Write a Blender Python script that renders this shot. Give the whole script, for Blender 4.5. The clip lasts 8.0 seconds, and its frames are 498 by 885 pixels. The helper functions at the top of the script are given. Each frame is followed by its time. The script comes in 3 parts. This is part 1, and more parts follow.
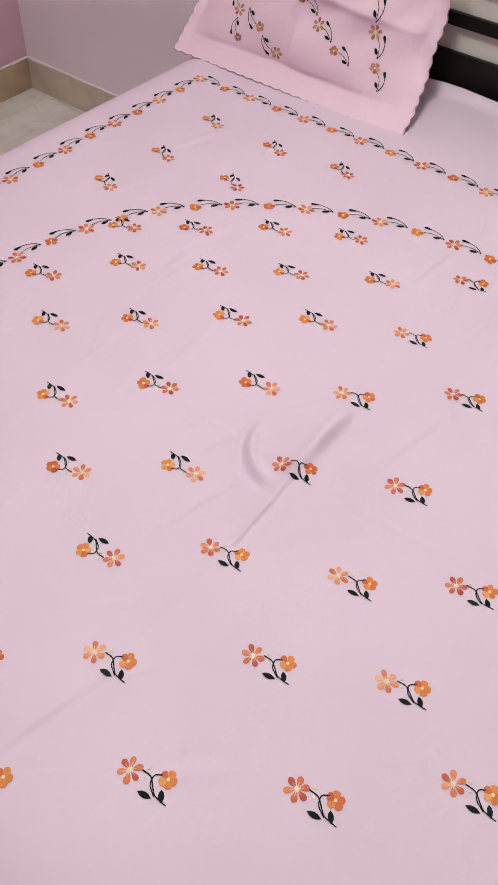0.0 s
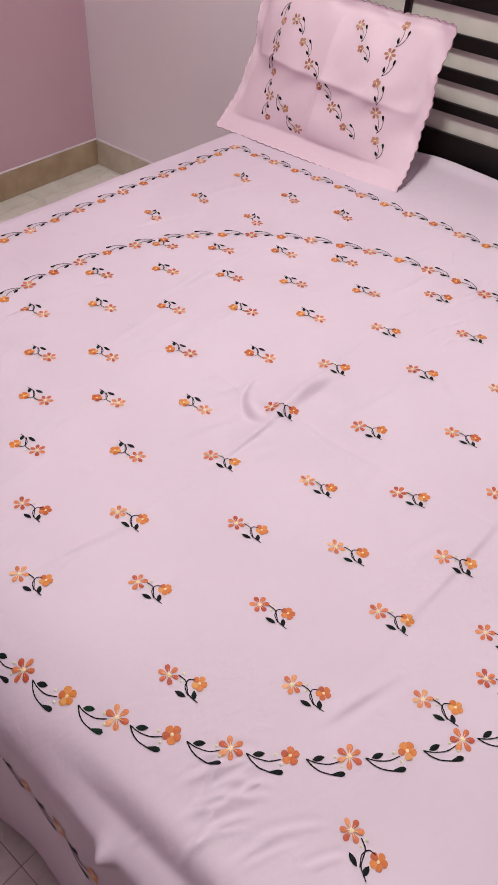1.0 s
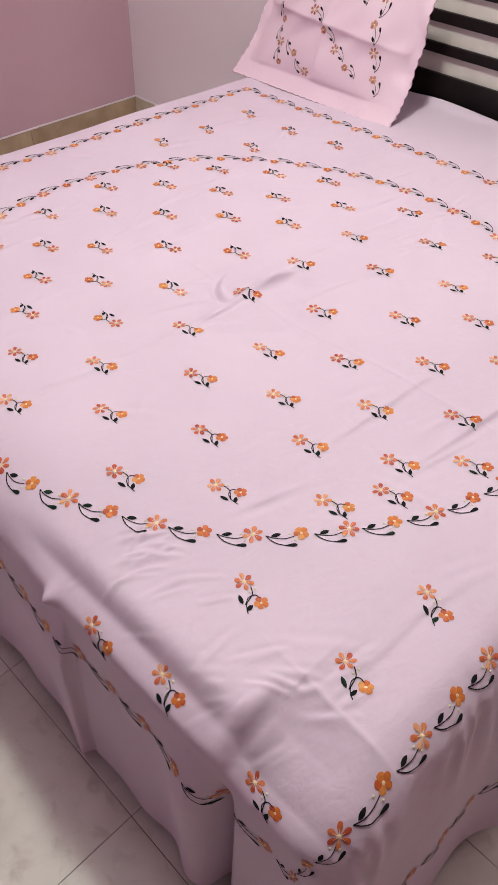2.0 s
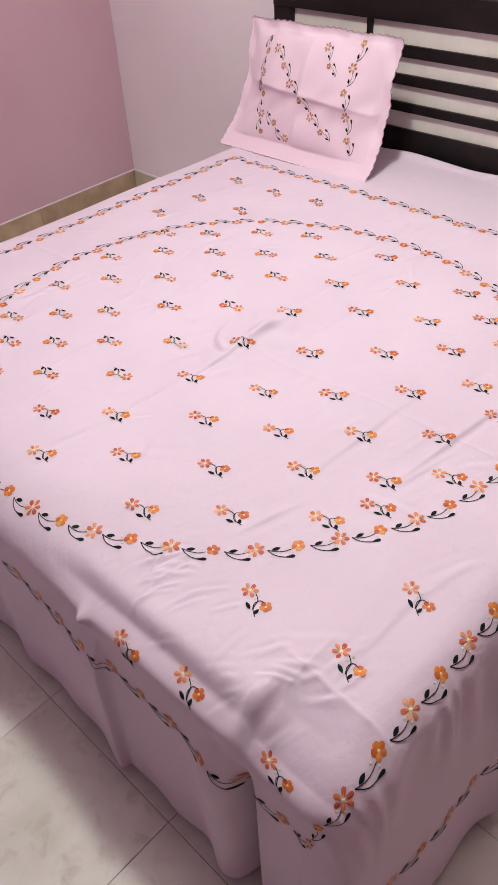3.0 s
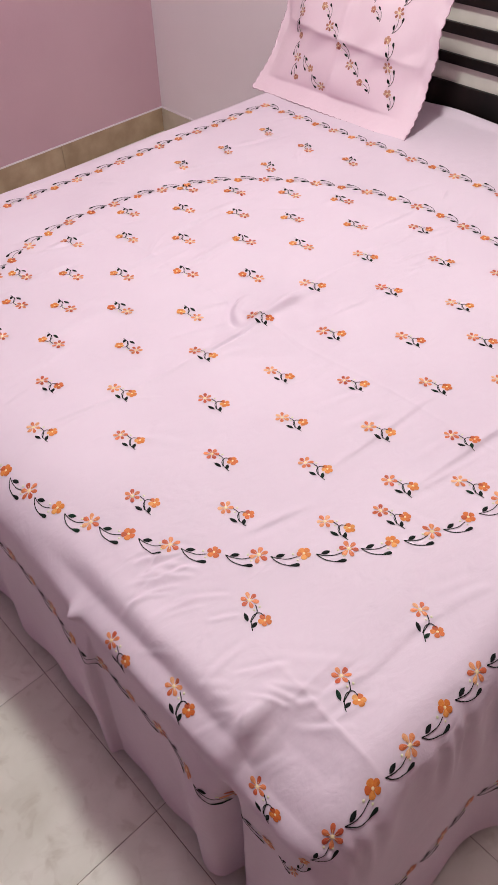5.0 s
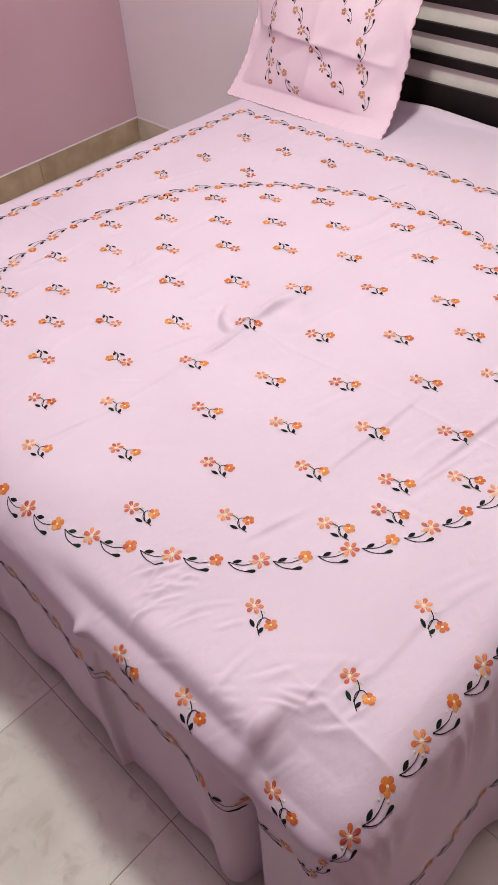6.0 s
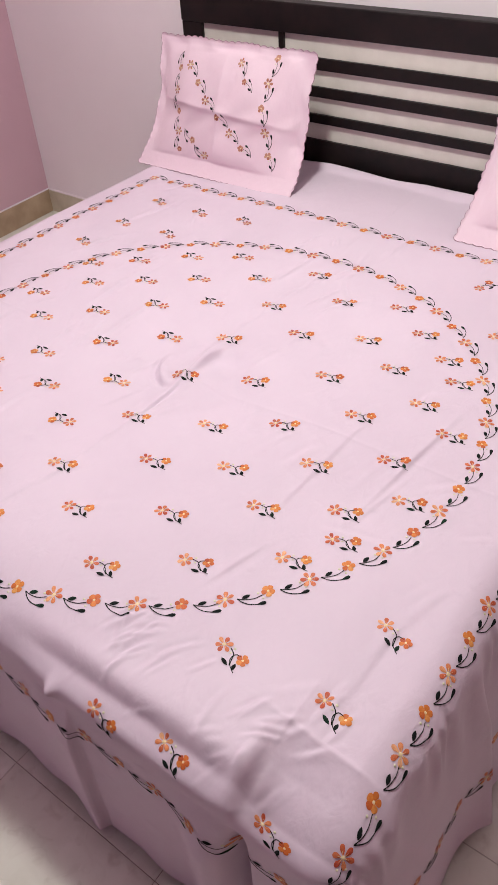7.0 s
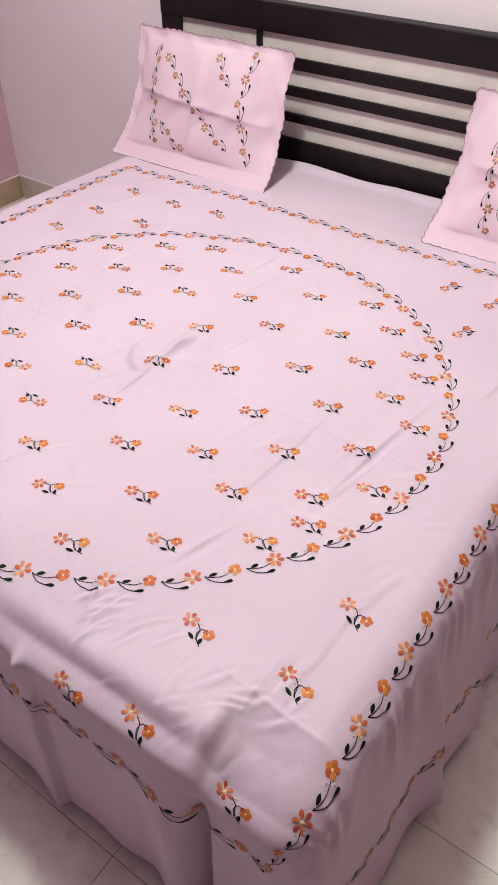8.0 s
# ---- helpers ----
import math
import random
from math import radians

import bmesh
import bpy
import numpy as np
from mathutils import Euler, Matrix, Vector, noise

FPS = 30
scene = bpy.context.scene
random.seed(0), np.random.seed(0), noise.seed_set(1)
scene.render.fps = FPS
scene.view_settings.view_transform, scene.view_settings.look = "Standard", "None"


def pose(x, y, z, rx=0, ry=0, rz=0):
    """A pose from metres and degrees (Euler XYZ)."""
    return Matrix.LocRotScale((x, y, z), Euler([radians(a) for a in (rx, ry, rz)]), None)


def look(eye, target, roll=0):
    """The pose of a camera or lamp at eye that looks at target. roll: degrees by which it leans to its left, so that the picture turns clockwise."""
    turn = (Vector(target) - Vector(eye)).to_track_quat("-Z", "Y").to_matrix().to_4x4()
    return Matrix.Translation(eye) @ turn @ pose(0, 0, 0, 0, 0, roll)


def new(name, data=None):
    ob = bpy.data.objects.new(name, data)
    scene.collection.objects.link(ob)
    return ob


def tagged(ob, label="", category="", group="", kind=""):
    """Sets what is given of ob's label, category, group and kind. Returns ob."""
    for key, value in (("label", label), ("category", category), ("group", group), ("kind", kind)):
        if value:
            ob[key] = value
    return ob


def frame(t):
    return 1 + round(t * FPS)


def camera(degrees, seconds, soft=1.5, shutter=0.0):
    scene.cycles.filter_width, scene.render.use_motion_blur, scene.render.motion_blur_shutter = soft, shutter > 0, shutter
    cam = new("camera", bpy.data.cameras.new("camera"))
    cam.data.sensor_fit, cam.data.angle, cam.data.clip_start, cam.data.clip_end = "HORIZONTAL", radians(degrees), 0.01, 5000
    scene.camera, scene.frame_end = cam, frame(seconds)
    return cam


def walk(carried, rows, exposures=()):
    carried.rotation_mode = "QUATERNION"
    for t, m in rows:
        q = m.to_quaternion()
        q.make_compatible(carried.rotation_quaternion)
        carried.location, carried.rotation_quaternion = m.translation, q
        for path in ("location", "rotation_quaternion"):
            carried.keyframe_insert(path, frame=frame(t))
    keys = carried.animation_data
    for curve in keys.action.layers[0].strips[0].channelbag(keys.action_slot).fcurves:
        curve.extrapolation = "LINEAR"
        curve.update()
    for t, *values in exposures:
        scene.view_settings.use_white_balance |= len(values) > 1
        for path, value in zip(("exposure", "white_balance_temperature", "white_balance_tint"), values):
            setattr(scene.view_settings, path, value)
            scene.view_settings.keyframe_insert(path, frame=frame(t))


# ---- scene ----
cam = camera(37.1, 8.0, 0.9)
PATH = [
    (0, (0.294, -0.585, 1.383), (-0.395, 0.486, -0.159), 4.8),
    (0.5, (0.454, -0.753, 1.413), (-0.408, 0.41, 0.032), 2.0),
    (1, (0.586, -0.857, 1.439), (-0.298, 0.296, 0.064), 4.3),
    (1.5, (0.792, -0.888, 1.41), (-0.175, 0.167, 0.013), 2.8),
    (1.7, (0.85, -0.91, 1.403), (-0.12, 0.118, -0.012), 2.9),
    (2.8, (1.059, -1.039, 1.487), (-0.018, 0.025, 0.18), -2.7),
    (3, (1.057, -1.027, 1.5), (-0.032, 0.031, 0.198), -3.6),
    (3.5, (1.029, -0.98, 1.508), (-0.054, 0.035, 0.168), -4.9),
    (4, (0.99, -0.964, 1.521), (-0.083, 0.011, 0.144), -3.0),
    (4.5, (0.981, -0.927, 1.515), (-0.068, 0.012, 0.095), -1.3),
    (6, (0.975, -0.934, 1.524), (-0.06, 0.03, 0.11), -4.1),
    (6.5, (0.971, -0.966, 1.533), (-0.041, 0.056, 0.142), -4.3),
    (7, (0.976, -0.997, 1.542), (0.03, 0.176, 0.227), -3.8),
    (7.5, (0.981, -1.024, 1.536), (0.113, 0.24, 0.252), -1.2),
    (8, (0.988, -1.043, 1.54), (0.127, 0.193, 0.224), 0.6),
]
walk(cam, [(t, look(eye, target, roll)) for t, eye, target, roll in PATH],
     exposures=[(0, -0.28), (0.5, -0.24), (1.5, -0.16), (3, 0.02), (8, 0.02)])


# ---- light ----
world = bpy.data.worlds.new("room_air")
scene.world = world
world.use_nodes = True
world.node_tree.nodes["Background"].inputs[0].default_value = (0.8, 0.75, 0.8, 1)
world.node_tree.nodes["Background"].inputs[1].default_value = 0.01


def area_lamp(name, eye, target, sx, sy, watts, colour):
    data = bpy.data.lights.new(name, "AREA")
    data.shape, data.size, data.size_y, data.energy, data.color = "RECTANGLE", sx, sy, watts, colour
    ob = new(name, data)
    ob.matrix_world = look(eye, target)
    return ob


# unseen ceiling lamp, inferred from the bed's floor shadow, tilted towards the head end
area_lamp("ceiling_lamp", (-0.12, -0.02, 2.84), (0.70, 0.75, 0.0), 0.30, 0.30, 31, (0.92, 1.0, 0.89))
# point light added beside it as fill for walls and shadows, tinted pinker
fill_light = bpy.data.lights.new("added_fill", "POINT")
fill_light.energy, fill_light.color, fill_light.shadow_soft_size = 39, (0.99, 0.92, 0.91), 0.12
new("added_fill", fill_light).location = (-0.12, -0.02, 2.72)
# added area light with no window behind it; fills and purples the shaded foot
area_lamp("foot_fill", (-0.9, -2.66, 1.55), (-0.75, 0.0, 0.9), 1.5, 1.3, 5.4, (0.74, 0.54, 1.0))

# ---- materials ----


def nodes_of(name):
    m = bpy.data.materials.new(name)
    m.use_nodes = True
    t = m.node_tree
    return m, t, t.nodes["Principled BSDF"]


def ramp(t, pairs):
    n = t.nodes.new("ShaderNodeValToRGB")
    n.color_ramp.elements[0].position, n.color_ramp.elements[0].color = pairs[0][0], (*pairs[0][1], 1)
    n.color_ramp.elements[1].position, n.color_ramp.elements[1].color = pairs[-1][0], (*pairs[-1][1], 1)
    for p, c in pairs[1:-1]:
        e = n.color_ramp.elements.new(p)
        e.color = (*c, 1)
    return n


def surface(name, dark, light, scale, rough, fine=0.0, fine_scale=400.0, sheen=0.0, metal=0.0, gloss=0.5):
    """Two tones mixed by a broad noise, with a fine bump."""
    m, t, b = nodes_of(name)
    co = t.nodes.new("ShaderNodeTexCoord")
    big = t.nodes.new("ShaderNodeTexNoise")
    big.inputs["Scale"].default_value, big.inputs["Detail"].default_value = scale, 5
    t.links.new(co.outputs["Object"], big.inputs["Vector"])
    r = ramp(t, [(0.35, dark), (0.65, light)])
    t.links.new(big.outputs["Fac"], r.inputs[0])
    t.links.new(r.outputs[0], b.inputs["Base Color"])
    b.inputs["Roughness"].default_value, b.inputs["Metallic"].default_value = rough, metal
    b.inputs["Specular IOR Level"].default_value = gloss
    b.inputs["Sheen Weight"].default_value = sheen
    if fine:
        small = t.nodes.new("ShaderNodeTexNoise")
        small.inputs["Scale"].default_value, small.inputs["Detail"].default_value = fine_scale, 3
        t.links.new(co.outputs["Object"], small.inputs["Vector"])
        bump = t.nodes.new("ShaderNodeBump")
        bump.inputs["Strength"].default_value, bump.inputs["Distance"].default_value = fine, 0.002
        t.links.new(small.outputs["Fac"], bump.inputs["Height"])
        t.links.new(bump.outputs[0], b.inputs["Normal"])
    return m


def by_island(name, pairs, rough, sheen=0.0, fine=0.4):
    """Each stitched piece takes its own shade from a range of thread colours."""
    m, t, b = nodes_of(name)
    geo = t.nodes.new("ShaderNodeNewGeometry")
    info = t.nodes.new("ShaderNodeObjectInfo")
    add = t.nodes.new("ShaderNodeMath")
    add.operation = "MULTIPLY_ADD"
    add.inputs[1].default_value = 0.60
    half = t.nodes.new("ShaderNodeMath")
    half.operation = "MULTIPLY"
    half.inputs[1].default_value = 0.42
    t.links.new(info.outputs["Random"], half.inputs[0])
    t.links.new(geo.outputs["Random Per Island"], add.inputs[0])
    t.links.new(half.outputs[0], add.inputs[2])
    r = ramp(t, pairs)
    grain = t.nodes.new("ShaderNodeTexNoise")
    grain.inputs["Scale"].default_value, grain.inputs["Detail"].default_value = 420, 3
    where = t.nodes.new("ShaderNodeTexCoord")
    t.links.new(where.outputs["Object"], grain.inputs["Vector"])
    vary = t.nodes.new("ShaderNodeMath")
    vary.operation, vary.inputs[1].default_value = "MULTIPLY_ADD", 0.5
    t.links.new(grain.outputs["Fac"], vary.inputs[0])
    t.links.new(add.outputs[0], vary.inputs[2])
    less = t.nodes.new("ShaderNodeMath")
    less.operation, less.inputs[1].default_value = "SUBTRACT", 0.27
    t.links.new(vary.outputs[0], less.inputs[0])
    t.links.new(less.outputs[0], r.inputs[0])
    t.links.new(r.outputs[0], b.inputs["Base Color"])
    b.inputs["Roughness"].default_value, b.inputs["Specular IOR Level"].default_value = rough, 0.45 if sheen else 0.2
    b.inputs["Sheen Weight"].default_value, b.inputs["Sheen Roughness"].default_value = sheen, 0.35
    co = t.nodes.new("ShaderNodeTexCoord")
    small = t.nodes.new("ShaderNodeTexNoise")
    small.inputs["Scale"].default_value = 1500
    t.links.new(co.outputs["Object"], small.inputs["Vector"])
    bump = t.nodes.new("ShaderNodeBump")
    bump.inputs["Strength"].default_value, bump.inputs["Distance"].default_value = fine, 0.001
    t.links.new(small.outputs["Fac"], bump.inputs["Height"])
    t.links.new(bump.outputs[0], b.inputs["Normal"])
    return m


def cotton(name, dark, light):
    """Thin woven cotton: soft wrinkles, a fine weave, a faint sheen."""
    m = surface(name, dark, light, 3.0, 0.62, sheen=0.1, gloss=0.3)
    t = m.node_tree
    b = t.nodes["Principled BSDF"]
    co = t.nodes.new("ShaderNodeTexCoord")
    last = None
    for scale, stretch, strength, distance in ((9.0, (1.0, 0.35, 1.0), 0.35, 0.012), (34.0, (1.0, 0.5, 1.0), 0.35, 0.004), (2600.0, (1.0, 1.0, 1.0), 0.12, 0.0004)):
        mp = t.nodes.new("ShaderNodeMapping")
        mp.inputs["Scale"].default_value = stretch
        mp.inputs["Rotation"].default_value = (0, 0, 0.35)
        n = t.nodes.new("ShaderNodeTexNoise")
        n.inputs["Scale"].default_value, n.inputs["Detail"].default_value, n.inputs["Distortion"].default_value = scale, 4, 0.6
        bump_node = t.nodes.new("ShaderNodeBump")
        bump_node.inputs["Strength"].default_value, bump_node.inputs["Distance"].default_value = strength, distance
        t.links.new(co.outputs["Object"], mp.inputs["Vector"])
        t.links.new(mp.outputs[0], n.inputs["Vector"])
        t.links.new(n.outputs["Fac"], bump_node.inputs["Height"])
        if last:
            t.links.new(last.outputs[0], bump_node.inputs["Normal"])
        last = bump_node
    t.links.new(last.outputs[0], b.inputs["Normal"])
    return m


def marble(name):
    """Polished cream marble tile: each tile clouded differently, with thin grey-brown veins."""
    m = surface(name, (0.68, 0.66, 0.59), (0.82, 0.80, 0.74), 5.0, 0.16, 0.04, 60.0)
    t = m.node_tree
    b = t.nodes["Principled BSDF"]
    co, info = t.nodes.new("ShaderNodeTexCoord"), t.nodes.new("ShaderNodeObjectInfo")
    shift = t.nodes.new("ShaderNodeVectorMath")
    shift.operation = "MULTIPLY_ADD"
    shift.inputs[1].default_value = (37, 53, 0)
    t.links.new(info.outputs["Random"], shift.inputs[0])
    t.links.new(co.outputs["Object"], shift.inputs[2])
    for n in [n for n in t.nodes if n.bl_idname == "ShaderNodeTexNoise"]:
        t.links.new(shift.outputs[0], n.inputs["Vector"])
    vein = t.nodes.new("ShaderNodeTexNoise")
    vein.inputs["Scale"].default_value, vein.inputs["Detail"].default_value, vein.inputs["Distortion"].default_value = 6, 7, 1.2
    t.links.new(shift.outputs[0], vein.inputs["Vector"])
    band = ramp(t, [(0.47, (0, 0, 0)), (0.5, (0.07, 0.07, 0.07)), (0.53, (0, 0, 0))])
    t.links.new(vein.outputs["Fac"], band.inputs[0])
    mix = t.nodes.new("ShaderNodeMix")
    mix.data_type = "RGBA"
    mix.inputs[7].default_value = (0.42, 0.36, 0.29, 1)
    # small brown-grey stains, gathered in patches
    spot = t.nodes.new("ShaderNodeTexNoise")
    spot.inputs["Scale"].default_value, spot.inputs["Detail"].default_value, spot.inputs["Distortion"].default_value = 22, 8, 0.8
    t.links.new(shift.outputs[0], spot.inputs["Vector"])
    stain = ramp(t, [(0.56, (0, 0, 0)), (0.72, (0.34, 0.34, 0.34))])
    t.links.new(spot.outputs["Fac"], stain.inputs[0])
    both = t.nodes.new("ShaderNodeMath")
    both.operation = "ADD"
    t.links.new(band.outputs[0], both.inputs[0])
    t.links.new(stain.outputs[0], both.inputs[1])
    old = b.inputs["Base Color"].links[0].from_socket
    t.links.new(both.outputs[0], mix.inputs[0])
    t.links.new(old, mix.inputs[6])
    t.links.new(mix.outputs[2], b.inputs["Base Color"])
    return m


COTTON = cotton("lilac_cotton", (0.66, 0.535, 0.64), (0.695, 0.57, 0.675))
CASE = cotton("pink_cotton", (0.78, 0.585, 0.685), (0.81, 0.62, 0.715))
PIPING = surface("mauve_stitching", (0.30, 0.16, 0.22), (0.46, 0.28, 0.35), 300.0, 0.8)
DARK_WOOD = surface("dark_laminate", (0.006, 0.0035, 0.004), (0.013, 0.007, 0.007), 18.0, 0.5, 0.15, 200.0, gloss=0.3)
CREAM = surface("cream_laminate", (0.70, 0.66, 0.60), (0.78, 0.74, 0.68), 12.0, 0.45, 0.1, 200.0)
WALL_BACK = surface("pale_pink_paint", (0.82, 0.74, 0.78), (0.86, 0.78, 0.82), 1.5, 0.75, 0.2, 120.0)
WALL_LEFT = surface("rose_pink_paint", (0.58, 0.365, 0.435), (0.63, 0.41, 0.48), 1.5, 0.75, 0.2, 120.0)
# dark tone for the two unseen walls, chosen to lower their bounce
WALL_UNSEEN = surface("unseen_wall_dark_rose", (0.27, 0.14, 0.17), (0.31, 0.17, 0.20), 1.5, 0.75, 0.2, 120.0)
CEILING = surface("white_paint", (0.78, 0.76, 0.75), (0.82, 0.80, 0.79), 2.0, 0.8, 0.2, 120.0)
SKIRTING = surface("tan_marble", (0.36, 0.25, 0.16), (0.50, 0.37, 0.25), 9.0, 0.35, 0.1, 80.0)
SKIRTING_PALE = surface("cream_marble", (0.50, 0.43, 0.33), (0.64, 0.57, 0.46), 9.0, 0.35, 0.1, 80.0)
TILE = marble("cream_marble_tile")
GROUT = surface("grey_grout", (0.07, 0.05, 0.035), (0.36, 0.30, 0.24), 16.0, 0.9)
PETAL = by_island("coral_thread", [(0.0, (0.38, 0.04, 0.02)), (0.35, (0.56, 0.10, 0.035)), (0.7, (0.72, 0.24, 0.09)), (1.0, (0.82, 0.45, 0.24))], 0.5, 0.35)
PETAL_SMALL = by_island("orange_thread", [(0.0, (0.38, 0.045, 0.016)), (0.4, (0.58, 0.12, 0.02)), (0.75, (0.69, 0.22, 0.035)), (1.0, (0.75, 0.36, 0.10))], 0.5, 0.35)
PETAL_CASE = by_island("dusty_coral_thread", [(0.0, (0.26, 0.06, 0.05)), (0.5, (0.46, 0.17, 0.12)), (1.0, (0.62, 0.38, 0.26))], 0.6, 0.4)
CORE = surface("pale_yellow_thread", (0.80, 0.62, 0.36), (0.86, 0.72, 0.48), 200.0, 0.6)
BEAD = surface("cream_thread", (0.66, 0.64, 0.40), (0.74, 0.72, 0.50), 200.0, 0.6)
LEAF = by_island("green_thread", [(0.0, (0.004, 0.005, 0.006)), (0.65, (0.008, 0.012, 0.011)), (1.0, (0.015, 0.085, 0.04))], 0.85)
STEM = surface("black_green_thread", (0.006, 0.007, 0.007), (0.016, 0.022, 0.018), 400.0, 0.85, gloss=0.2)

# ---- helpers for meshes ----


def mesh_from(name, verts, faces, mats, slots=None, smooth=True):
    me = bpy.data.meshes.new(name)
    me.from_pydata([tuple(v) for v in verts], [], [tuple(f) for f in faces])
    for m in mats:
        me.materials.append(m)
    if slots is not None:
        me.polygons.foreach_set("material_index", slots)
    me.polygons.foreach_set("use_smooth", [smooth] * len(me.polygons))
    me.update()
    return me


def piece(name, me, parent=None, label="", m=None):
    ob = new(name, me)
    if parent:
        ob.parent = parent
    if m is not None:
        ob.matrix_basis = m
    if label:
        ob["label"] = label
    return ob


def part(name, bm, material, parent=None, label="", smooth=False):
    me = bpy.data.meshes.new(name)
    bm.to_mesh(me)
    bm.free()
    me.materials.append(material)
    me.polygons.foreach_set("use_smooth", [smooth] * len(me.polygons))
    return piece(name, me, parent, label)


def box(x0, x1, y0, y1, z0, z1, bevel=0.0):
    bm = bmesh.new()
    bmesh.ops.create_cube(bm, size=1)
    bmesh.ops.scale(bm, vec=(x1 - x0, y1 - y0, z1 - z0), verts=bm.verts)
    bmesh.ops.translate(bm, vec=((x0 + x1) / 2, (y0 + y1) / 2, (z0 + z1) / 2), verts=bm.verts)
    if bevel:
        bmesh.ops.bevel(bm, geom=bm.edges[:], offset=bevel, segments=2, profile=0.5, affect="EDGES")
    return bm


# ---- the room ----
X0, X1, Y0, Y1, CEIL = -2.04, 2.3, -2.7, 1.285, 3.0
tagged(part("wall_north", box(X0 - 0.12, X1 + 0.12, Y1, Y1 + 0.12, 0, CEIL), WALL_BACK), "pale pink painted wall behind the bed's headboard", "wall", kind="structure")
SKEW = Matrix.Translation((X0, Y1, 0)) @ Matrix.Rotation(radians(1.8), 4, "Z") @ Matrix.Translation((-X0, -Y1, 0))
wall_west = tagged(part("wall_west", box(X0 - 0.12, X0, Y0 - 0.1, Y1 - 0.001, 0, CEIL), WALL_LEFT), "deeper rose pink painted side wall", "wall", kind="structure")
wall_west.matrix_basis = SKEW
# unseen walls close the room, kept dark so less light bounces onto the drapes
tagged(part("wall_east", box(X1, X1 + 0.12, Y0, Y1, 0, CEIL), WALL_UNSEEN), "unseen wall, deep rose to hold back bounced light", "wall", kind="structure")
tagged(part("wall_south", box(X0 - 0.12, X1 + 0.12, Y0 - 0.12, Y0, 0, CEIL), WALL_UNSEEN), "unseen wall, deep rose to hold back bounced light", "wall", kind="structure")
tagged(part("ceiling", box(X0 - 0.12, X1 + 0.12, Y0 - 0.12, Y1 + 0.12, CEIL, CEIL + 0.1), CEILING), "plain white painted ceiling", "ceiling", kind="structure")
floor = tagged(part("floor", box(X0 - 0.12, X1 + 0.12, Y0 - 0.12, Y1 + 0.12, -0.1, -0.0012), GROUT), "cream marble tile floor with thin dark joints", "floor", kind="structure")

base_n = tagged(new("baseboard_north"), "cream marble skirting along the pale pink wall", "baseboard", kind="structure")
base_w = tagged(new("baseboard_west"), "tan marble skirting along the rose pink wall", "baseboard", kind="structure")
base_w.matrix_basis = SKEW
x = X0 + 0.012
while x < X1:
    e = min(x + 0.398, X1)
    part("skirting_tile", box(x + 0.0008, e - 0.0008, Y1 - 0.012, Y1, 0, 0.108, 0.0015), SKIRTING_PALE, base_n)
    x = e
part("plaster_edge", box(X0 + 0.012, X1, Y1 - 0.009, Y1, 0.1085, 0.114, 0.002), WALL_BACK, base_n)
part("plaster_edge", box(X0, X0 + 0.009, Y0, Y1, 0.1085, 0.114, 0.002), WALL_BACK, base_w)
y = Y1
while y > Y0 + 0.01:
    e = max(y - 0.6, Y0)
    part("skirting_tile", box(X0, X0 + 0.012, e + 0.0008, y - 0.0008, 0, 0.108, 0.0015), SKIRTING, base_w)
    y = e

# ---- the bed ----
H = 0.55                      # height of the mattress top
XL, XR, YF, YH = -0.91, 0.77, -0.62, 1.225
EDGE, DROP = 0.08, 0.562      # rounding of the mattress edge; cloth beyond it


def bump(x, c, w):
    return np.exp(-((x - c) / w) ** 2)


def soft_step(x, c, w):
    return 1 / (1 + np.exp(-np.clip((x - c) / w, -40, 40)))


# The foot of the bed: the cloth dips behind the mattress edge, lies on the rim of the bed frame and falls from it.
BEND_S = np.linspace(0, 0.2, 201)
BEND_ANGLE = radians(66) * (1 / (1 + np.exp(-(BEND_S - 0.028) / 0.006)) - 1 / (1 + np.exp(-(BEND_S - 0.060) / 0.0025))) + radians(30) / (1 + np.exp(-(BEND_S - 0.064) / 0.004)) + radians(60) / (1 + np.exp(-(BEND_S - 0.096) / 0.005))
BEND_OUT = np.concatenate([[0], np.cumsum(np.cos(BEND_ANGLE[:-1]) * 0.001)])
BEND_DOWN = np.concatenate([[0], np.cumsum(np.sin(BEND_ANGLE[:-1]) * 0.001)])

# short creases at any slant: place, direction, half length, half width, height
pucker_rnd = random.Random(12)
PUCKERS = []
for _ in range(46):
    pu = pucker_rnd.uniform(0.30, 0.74)
    PUCKERS.append((pu, pucker_rnd.uniform(-0.70, -0.56) + 0.10 * pucker_rnd.random() ** 2, pucker_rnd.gauss(1.0, 0.4), pucker_rnd.uniform(0.012, 0.04), pucker_rnd.uniform(0.0035, 0.006), pucker_rnd.uniform(0.001, 0.0028)))
for _ in range(60):
    PUCKERS.append((pucker_rnd.uniform(-0.8, 0.75), pucker_rnd.uniform(-0.6, 0.9), pucker_rnd.gauss(1.3, 0.6), pucker_rnd.uniform(0.02, 0.07), pucker_rnd.uniform(0.004, 0.010), pucker_rnd.uniform(0.0006, 0.0019)))

crease_rnd = random.Random(7)
CREASES = [(0.42, -0.10, 0.16, 0.05, 0.0018), (0.43, -0.38, 0.05, 0.3, 0.0025), (0.56, 0.0, 0.15, 0.1, 0.003), (-0.28, 0.10, 0.12, 0.0, 0.003), (-0.42, 0.2, 0.09, 0.0, 0.003)]
